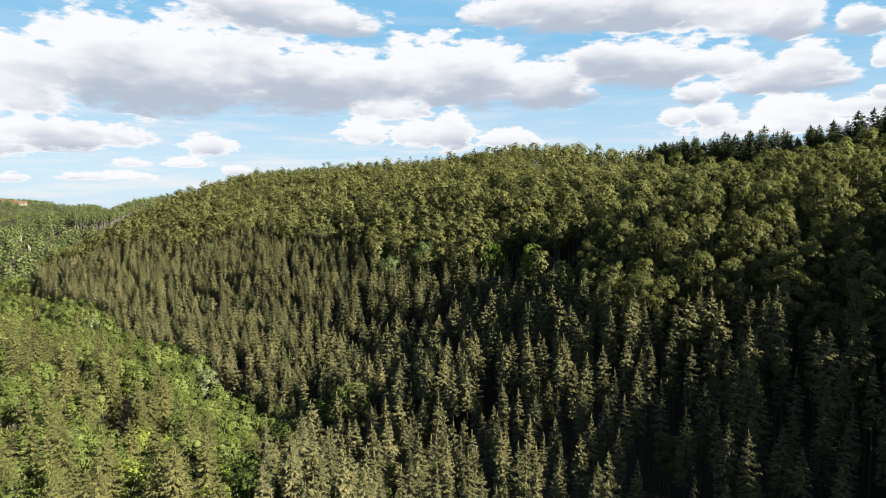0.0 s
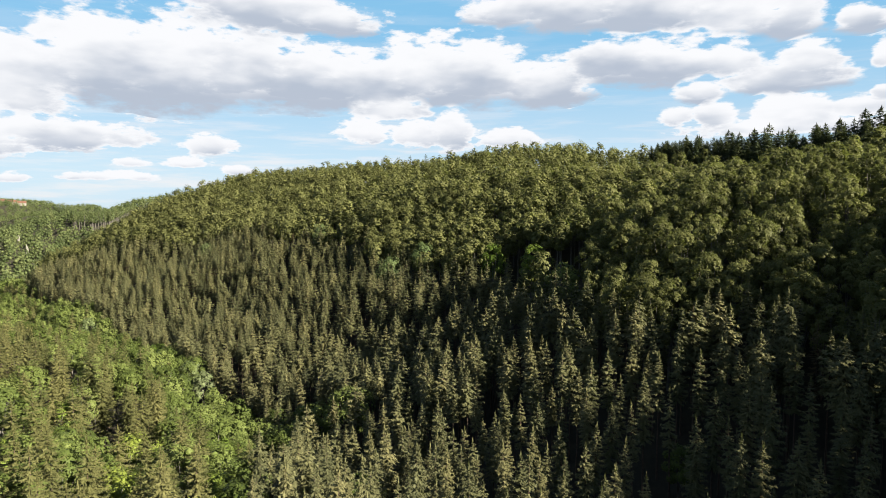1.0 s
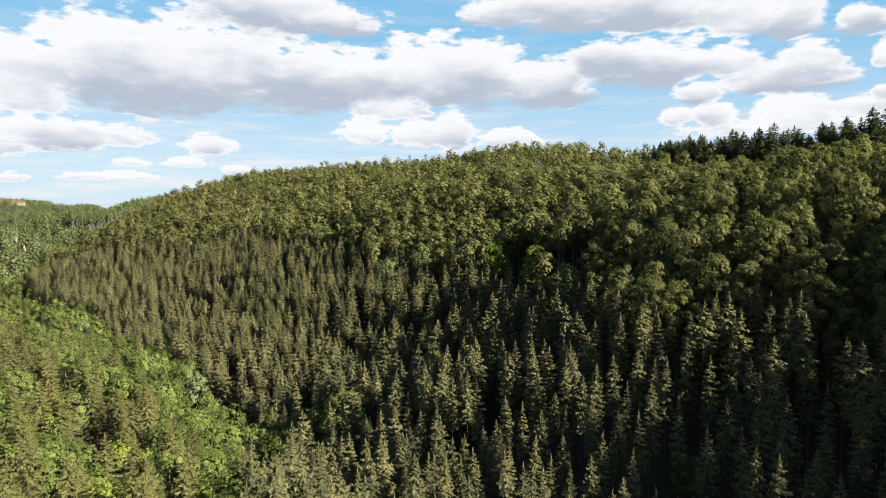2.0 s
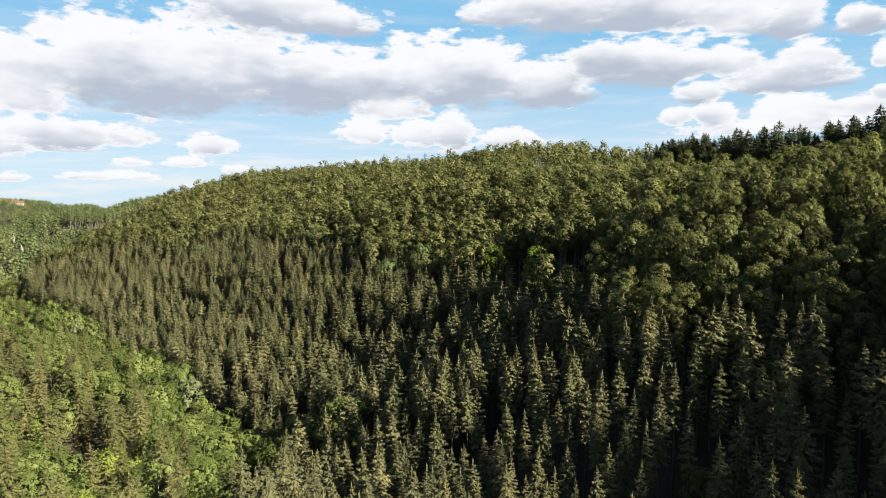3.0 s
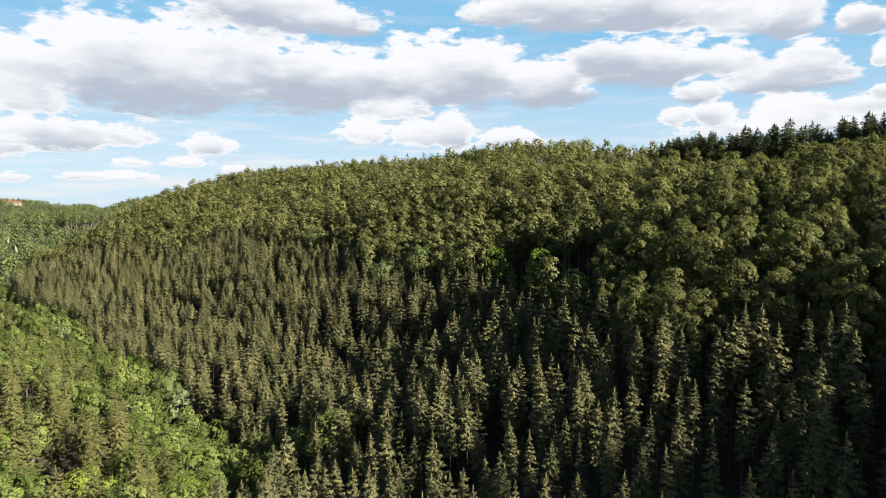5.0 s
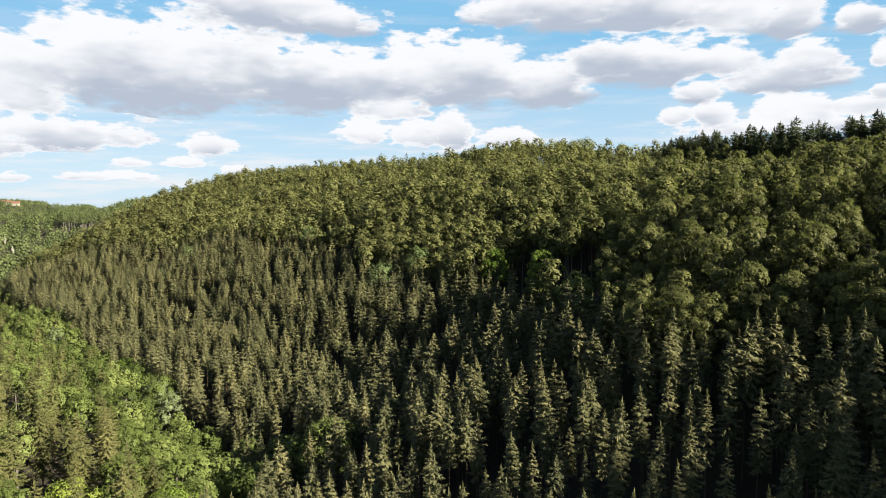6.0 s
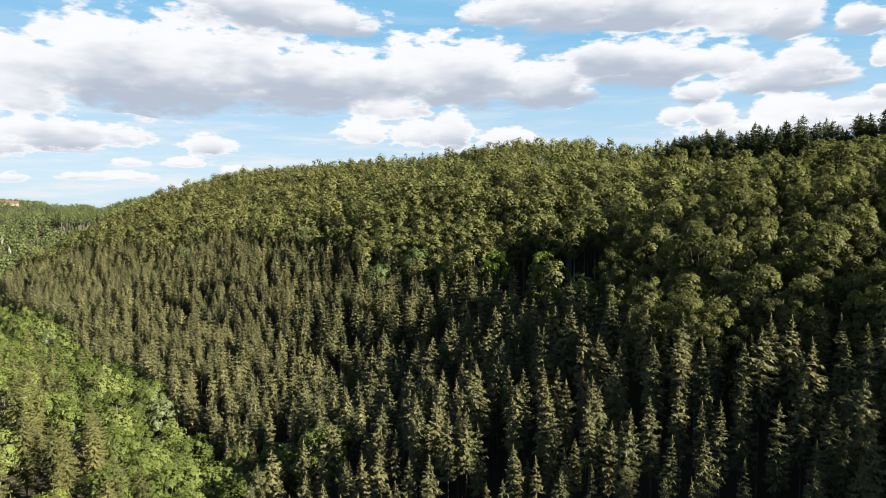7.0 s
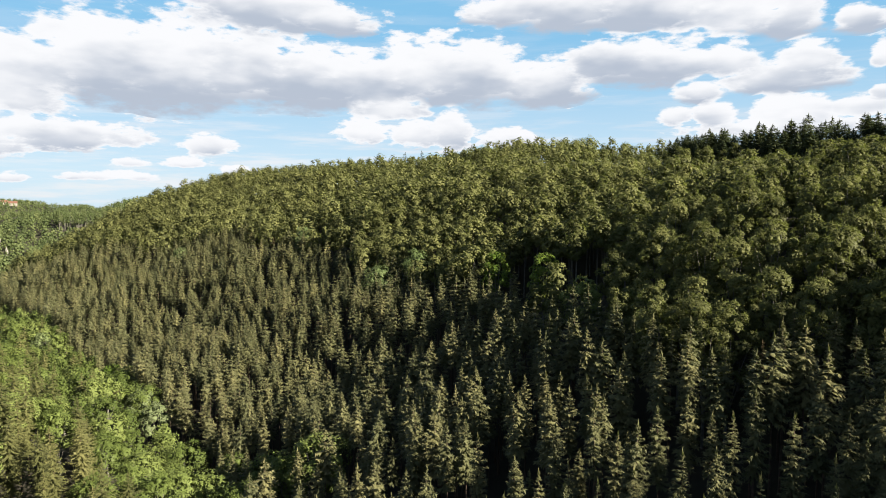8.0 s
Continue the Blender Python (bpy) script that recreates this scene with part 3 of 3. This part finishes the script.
def far_spruce(rng, height, radius, bare, whorls=13, pairs=4, size=0.7, droop=1.0, branches=6):
    v, q = spruce_crown(rng, height, radius, bare, whorls, branches, pairs, 1.0, size, 0.27, droop, 0.2)
    stem = spruce_stem(height, 4)
    return height, [(v, q, 0), (*stem, 1)]


def far_leafy(rng, height, radius, per, size, spiky=0.5, lobes=14, base_share=0.14):
    (v, q), _ = leafy_crown(rng, height, radius, base_share, lobes, per, size, spiky, 1.45)
    stem = beech_stem(rng, height, 0.42, 4)
    return height, [(v, q, 0), (*stem, 1)]


def plant(protos, places, heights, base_height, rng, again=False):
    """Copies of prototype trees; the prototypes themselves stand at the first places."""
    for i, ((x, y, z), h) in enumerate(zip(places, heights)):
        proto = protos[i % len(protos)]
        m = pose(x, y, z - 0.3, rng.uniform(-1.5, 1.5), rng.uniform(-1.5, 1.5), rng.uniform(0, 360)) @ Matrix.Diagonal((h / base_height, h / base_height, h / base_height, 1))
        if i < len(protos) and not again:
            proto.matrix_basis = m
        else:
            copy_thing(proto, Matrix.LocRotScale(m.translation, m.to_quaternion(), None)).scale = m.to_scale()


# ---- spruces ----
near = np.hypot(spruce_spot[:, 0] - 25, spruce_spot[:, 1] - 100)
order = np.argsort(near)
places = with_ground(spruce_spot[order])
D, S = valley(places[:, 0], places[:, 1])
# the stand is open, with dark gaps, where it climbs the shaded slope, and closed further along the valley
open_share = np.interp(S, [-30, 60, 110, 170, 230], [0.10, 0.10, 0.10, 0.10, 0.05])
places = places[rng.random(len(places)) > open_share]
D, S = valley(places[:, 0], places[:, 1])
heights = rng.normal(1.0, 1.0, len(places)).clip(-2.4, 2.0) * np.interp(S, [60, 200], [3.4, 2.2]) + 21.5 + 1.5 * ease(D, 115, 135) * (1 - ease(S, 90, 140))
KEEP = 120
labels = ["tall olive-green spruce with drooping boughs in a dense stand", "slender dark green spruce with a pointed top", "full green spruce with ragged layered boughs", "narrow spruce with sparse boughs and bare lower trunk", "broad green spruce with sunlit hanging sprays"]
protos = [spruce_thing(rng, 27.0, r, NEEDLES, lab, bare=b, thin=t, droop=d, spray=0.45) for r, b, t, d, lab in zip((1.75, 1.5, 1.9, 1.4, 2.0), (0.54, 0.57, 0.52, 0.60, 0.50), (0.95, 0.92, 0.95, 0.78, 0.95), (1.0, 0.8, 1.2, 1.0, 1.35), labels)]
plant(protos, places[:KEEP], heights[:KEEP], 27.0, rng)
marked = with_ground(np.array(FRONT_SPRUCES + VALLEY_SPRUCES))
plant(protos, marked, np.full(len(marked), 25.8), 27.0, rng, True)
marked = with_ground(np.array(TALL_SPRUCE))
plant([spruce_thing(rng, 27.0, 2.3, NEEDLES, "very tall spruce with a long bare sunlit trunk", bare=0.6)], marked, [31.0], 27.0, rng)
marked = with_ground(np.array(DRY_SPRUCES))
plant([spruce_thing(rng, 27.0, 1.9, DRY_NEEDLES, "dying reddish-brown spruce with thin boughs", bare=0.4, thin=0.6)], marked, np.full(len(marked), 23.0), 27.0, rng)
marked = with_ground(np.array(RIDGE_SPRUCES))
plant([spruce_thing(rng, 27.0, 3.0, SHADED_NEEDLES, "spruce rising above the beeches on the skyline, shade put into its needles", bare=0.2)], marked, np.full(len(marked), 28.5), 27.0, rng)
far_protos = [far_spruce(rng, 27.0, r, b) for r, b in ((2.4, 0.61), (2.15, 0.64), (2.65, 0.59), (2.3, 0.62), (2.75, 0.59))]
mid_protos = [far_spruce(rng, 27.0, r, b, 19, 5, 0.66) for r, b in ((2.05, 0.55), (1.8, 0.58), (2.3, 0.53), (1.95, 0.56))]
places, heights = places[KEEP:], heights[KEEP:]
MID = 330
joined_stand("spruce_stand", "stand of olive-green spruces with dark gaps between pointed crowns", "forest", places[:MID], heights[:MID], mid_protos, [NEEDLES, SPRUCE_BARK], rng)
places, heights = places[MID:], heights[MID:]
beyond = np.hypot(places[:, 0], places[:, 1]) > 345
end_protos = [far_spruce(rng, 27.0, r, b, 12, 3, 0.9) for r, b in ((2.45, 0.58), (2.2, 0.61), (2.75, 0.56))]
joined_stand("spruce_stand", "dense stand of olive-green spruces on the valley slope", "forest", places[~beyond], heights[~beyond], far_protos, [NEEDLES, SPRUCE_BARK], rng)
joined_stand("spruce_stand", "distant end of the olive-green spruce stand", "forest", places[beyond], heights[beyond], end_protos, [NEEDLES, SPRUCE_BARK], rng)

# ---- conifers on the ridge ----
places = with_ground(ridge_spot)
heights = rng.uniform(0.82, 1.12, len(places)) * np.interp(valley(places[:, 0], places[:, 1])[1], [80, 125, 150, 190], [30, 27, 21, 19.5])
# the needle colour itself carries the shade of these unlit crowns
joined_stand("ridge_conifers", "spruces standing along the top of the ridge, shade put into their needles", "forest", places, heights, [far_spruce(rng, 27.0, r, 0.3, 27, 3, 0.85, 1.0, 8) for r in (3.1, 2.7, 3.4, 2.9)], [SHADED_NEEDLES, SPRUCE_BARK], rng)

# ---- beeches ----
near = np.hypot(beech_spot[:, 0] - 90, beech_spot[:, 1] - 170)
order = np.argsort(near)
places = with_ground(beech_spot[order])
heights = rng.normal(26.4, 2.0, len(places)).clip(21.0, 31.5)
D, S = valley(places[:, 0], places[:, 1])
heights = heights - 3.0 * ease(D, 260, 330) - 5.0 * ease(D, 262, 292) * (1 - ease(S, 205, 255))
KEEP = 170
protos = [leafy_thing(rng, "beech_tree", 24.0, r, BEECH_LEAVES, lab, "beeches of the upper slope", base_share=0.28, lobes=30) for r, lab in ((4.0, "broad green beech with a tufted domed crown"), (3.4, "green beech with an uneven upright crown"), (4.4, "spreading beech with several leafy lobes"), (3.7, "olive-green beech in a closed canopy"))]
plant(protos, places[:KEEP], heights[:KEEP], 24.0, rng)
far_protos_leafy = [far_leafy(rng, 24.0, r, 36, 0.78, 0.3, 17, 0.44) for r in (4.2, 3.6, 4.8, 3.9, 3.3)]
high_protos_leafy = [far_leafy(rng, 24.0, r, 21, 1.0, 0.25, 13, 0.36) for r in (4.1, 3.5, 4.7, 3.8, 3.2)]
aside_protos_leafy = [far_leafy(rng, 24.0, r, 7, 1.6, 0.15, 9, 0.2) for r in (5.0, 4.4, 5.4)]
places, heights = places[KEEP:], heights[KEEP:]
x, y = places[:, 0], places[:, 1]
# beeches past the right of the view are added only for their shade
aside = x > 0.72 * y + 12
high = ~aside & (np.hypot(x, y) > 360)
joined_stand("beech_wood", "closed canopy of green beeches on the middle slope", "forest", places[~aside & ~high], heights[~aside & ~high], far_protos_leafy, [BEECH_LEAVES, BEECH_BARK], rng)
joined_stand("beech_wood", "closed canopy of green beeches rising to the skyline", "forest", places[high], heights[high], high_protos_leafy, [BEECH_LEAVES, BEECH_BARK], rng)
joined_stand("beech_wood", "green beeches out of view to the right, added to cast shade", "forest", places[aside], heights[aside], aside_protos_leafy, [BEECH_LEAVES, BEECH_BARK], rng)

# ---- mixed trees on the near spur ----
places = with_ground(spur_spot)
D, S = valley(places[:, 0], places[:, 1])
kind = rng.random(len(places)) + np.where(D > 70, np.where((S > 125) & (S < 245), -0.8, -0.18), 0.26)  # broadleaves along the stream
near = np.hypot(places[:, 0] + 66, places[:, 1] - 132)
close = near < 88
spur_beech = [leafy_thing(rng, "maple_tree", 18.0, r, MAPLE_LEAVES, lab, "broadleaved trees of the near spur", per=92, size=0.46, spiky=0.25, lobes=24, broad=1.25) for r, lab in ((4.8, "rounded green maple with a dense sunlit crown"), (5.4, "broad fresh green maple with leafy lobes"), (4.1, "upright green maple on the spur"))]
sel = close & (kind < 0.5)
plant(spur_beech, places[sel], rng.uniform(17, 22, sel.sum()), 18.0, rng)
marked = with_ground(np.array(SPUR_MAPLES + GREEN_MAPLES))
tall = np.where(marked[:, 1] < 125, np.where(marked[:, 0] > 20, 13.5, 20.0), np.where(valley(marked[:, 0], marked[:, 1])[0] > 100, 24.0, 21.5))
plant(spur_beech, marked, tall, 18.0, rng, True)
marked = with_ground(np.array(WHITEBEAMS))
plant([leafy_thing(rng, "whitebeam_tree", 18.0, 4.2, PALE_LEAVES, "pale grey-green whitebeam catching the sun", "broadleaved trees of the near spur", per=84, size=0.48, spiky=0.3, lobes=20, broad=1.25)], marked, np.where(valley(marked[:, 0], marked[:, 1])[0] > 100, 26.0, 20.0), 18.0, rng)
sel = close & (kind >= 0.5) & (kind < 1.16)
spur_spruce = [spruce_thing(rng, 24.0, r, OLIVE_NEEDLES, label="olive-brown sunlit spruce with hanging boughs on the spur", pairs=12, bare=0.3, whorls=27, droop=1.2, spray=0.4) for r in (2.5, 2.9, 2.2)]
plant(spur_spruce, places[sel], rng.uniform(21, 27, sel.sum()), 24.0, rng)
marked = with_ground(np.array(SPUR_SPRUCES))
plant(spur_spruce, marked, np.full(len(marked), 24.0), 24.0, rng, True)
sel = close & (kind >= 1.16)
bright = [leafy_thing(rng, "lime_tree", 16.0, 4.9, BRIGHT_LEAVES, "bright yellow-green lime in full sun", "broadleaved trees of the near spur", per=84, size=0.48, spiky=0.25, lobes=20, broad=1.25)]
plant(bright, places[sel], rng.uniform(15, 19, sel.sum()), 16.0, rng)
marked = with_ground(np.array(LIMES[2:]))
plant(bright, marked, np.full(len(marked), 19.0), 16.0, rng, True)
tall_lime = [leafy_thing(rng, "lime_tree", 26.0, 4.6, BRIGHT_LEAVES, "tall bright green lime between dark spruces and beeches", "limes of the wood edge", per=84, size=0.48, spiky=0.25, lobes=24, broad=1.25)]
plant(tall_lime, with_ground(np.array(LIMES[:2])), (28.5, 27.5), 26.0, rng)
sel = ~close & (kind < 0.55)
joined_stand("spur_broadleaves", "mixed green broadleaved trees covering the spur", "forest", places[sel], rng.uniform(17, 22, sel.sum()), far_protos_leafy, [MAPLE_LEAVES, BEECH_BARK], rng)
sel = ~close & (kind >= 0.55)
joined_stand("spur_spruces", "olive-brown spruces among broadleaved trees on the spur", "forest", places[sel], rng.uniform(17, 24, sel.sum()), far_protos, [OLIVE_NEEDLES, SPRUCE_BARK], rng)

# ---- far woods ----
FAR_HOUSES = [(-1396.0, 2006.0), (-1366.0, 2016.0), (-1340.0, 2022.0), (-1418.0, 2010.0)]
spot = np.concatenate([scatter(rng, -1000, -60, 620, 1250, 13.0), scatter(rng, -1900, -100, 1250, 2250, 18.0)])
D, S = valley(spot[:, 0], spot[:, 1])
ahead = (spot[:, 0] > -0.78 * spot[:, 1]) & (spot[:, 0] < -0.43 * spot[:, 1])
spot = clear_of(spot[ahead & (S > 640)], FAR_HOUSES + [(x + 22, y - 32) for x, y in FAR_HOUSES], 13.0)
# a stand of tall bare-stemmed trees with an open edge towards the valley
along = np.linspace(0, 1, 26)
edge_x, edge_y = np.interp(along, [0, 0.2, 0.35, 0.7, 1], [-608, -586, -582, -604, -618]), np.interp(along, [0, 0.2, 0.35, 0.7, 1], [1042, 1066, 1096, 1186, 1256])
edge = np.concatenate([np.column_stack([edge_x - 5.5 * k, edge_y + 9.5 * k]) for k in range(4)])
edge = edge + rng.uniform(-5, 5, edge.shape)
spot = clear_of(spot, [tuple(p) for p in edge], 9.0)
spot = clear_of(spot, [(x + 14, y - 24) for x, y in zip(edge_x, edge_y)], 4.0)
places = with_ground(spot) - np.array([0, 0, 3.5])
clump = [(h, pieces[:1]) for h, pieces in (far_leafy(rng, 20.0, r, 9, 1.3, 0.2, 6, 0.0) for r in (6.2, 7.0, 5.8, 7.4))]
joined_stand("far_woods", "distant wooded valley sides of mixed green trees", "forest", places, rng.uniform(15, 24, len(places)), clump, [FAR_LEAVES, BEECH_BARK], rng)


def tall_far_tree(radius):
    (v, q), _ = leafy_crown(rng, 30.0, radius, 0.36, 9, 12, 1.6, 0.5)
    stem = tube([(0, 0, -2), (0, 0, 10), (0.4, 0, 20), (0.3, 0.3, 26)], (0.34, 0.28, 0.24, 0.1), 5)
    return 30.0, [(v, q, 0), (*stem, 1)]


joined_stand("bare_stemmed_stand", "tall trees with bare grey-brown trunks at an open wood edge", "forest", with_ground(edge), rng.uniform(26, 33, len(edge)), [tall_far_tree(r) for r in (4.2, 4.8, 5.4)], [FAR_LEAVES, BEECH_BARK], rng)


# ---- limestone crags on the far valley side ----
def crag(width, height, rng):
    bm = bmesh.new()
    bmesh.ops.create_icosphere(bm, subdivisions=3, radius=1.0)
    shift = Vector(rng.uniform(-20, 20, 3))
    for v in bm.verts:
        n = noise.fractal(v.co * 1.4 + shift, 0.8, 2.2, 4)
        v.co = Vector((v.co.x * width, v.co.y * width * 0.7, (v.co.z + 0.6) * height / 1.6)) * (1 + 0.35 * n)
    me = bpy.data.meshes.new("crag")
    bm.to_mesh(me)
    bm.free()
    me.materials.append(LIMESTONE)
    return tagged(new("rock_outcrop", me), "pale weathered limestone outcrop among trees", "rock", "limestone outcrops of the far slope")


for x, y, w, h in ((-605, 905, 2.0, 12), (-556, 848, 1.6, 11), (-486, 774, 1.7, 10), (-446, 644, 1.2, 11)):
    rock = crag(w, h, rng)
    rock.matrix_basis = pose(x, y, float(ground_height(x, y)), 0, 0, rng.uniform(0, 180))


# ---- red-roofed houses on the far hill ----
def box_mesh(name, size, at, mat, bevel=0.05):
    bm = bmesh.new()
    bmesh.ops.create_cube(bm, size=1.0)
    for v in bm.verts:
        v.co = Vector((v.co.x * size[0] + at[0], v.co.y * size[1] + at[1], v.co.z * size[2] + at[2]))
    bmesh.ops.bevel(bm, geom=bm.edges[:], offset=bevel, segments=1, affect="EDGES")
    me = bpy.data.meshes.new(name)
    bm.to_mesh(me)
    bm.free()
    me.materials.append(mat)
    return me


def house(length, depth, wall_height):
    root = new("house")
    part("wall", box_mesh("house_wall", (length, depth, wall_height + 3), (0, 0, wall_height / 2 - 1.5), PLASTER), root)
    rise, over = depth * 0.5, 0.6
    a, b = length / 2 + over, depth / 2 + over
    z0, z1 = wall_height - 0.3, wall_height + rise
    verts = [(-a, -b, z0), (a, -b, z0), (a, b, z0), (-a, b, z0), (-a, 0, z1), (a, 0, z1), (-a, -b, z0 + 0.3), (a, -b, z0 + 0.3), (a, b, z0 + 0.3), (-a, b, z0 + 0.3)]
    me = bpy.data.meshes.new("house_roof")
    me.from_pydata(verts, [], [(3, 2, 1, 0), (0, 1, 7, 6), (2, 3, 9, 8), (6, 7, 5, 4), (8, 9, 4, 5), (0, 6, 4), (3, 0, 4), (3, 4, 9), (1, 2, 5), (1, 5, 7), (2, 8, 5)])
    me.materials.append(ROOF_TILES)
    roof = part("roof", me, root, "steep red tiled roof")
    part("chimney", box_mesh("house_chimney", (0.9, 0.9, 2.2), (length * 0.2, 0.8, z1 + 0.2), ROOF_TILES), roof)
    for floor_z in (1.6, 4.4):
        for k in range(4):
            part("window", box_mesh("house_window", (1.1, 0.12, 1.4), (length * (k - 1.5) / 4.6, -depth / 2 - 0.03, floor_z), WINDOW_GLASS, 0.02), root)
    return tagged(root, "pale plastered house with a red tiled roof", "house", "houses of the far hilltop village")


for (x, y), turn in zip(FAR_HOUSES, (28, 40, 34, 62)):
    home = house(24.0, 14.0, 7.0)
    home.matrix_basis = pose(x, y, float(ground_height(x, y)), 0, 0, turn)
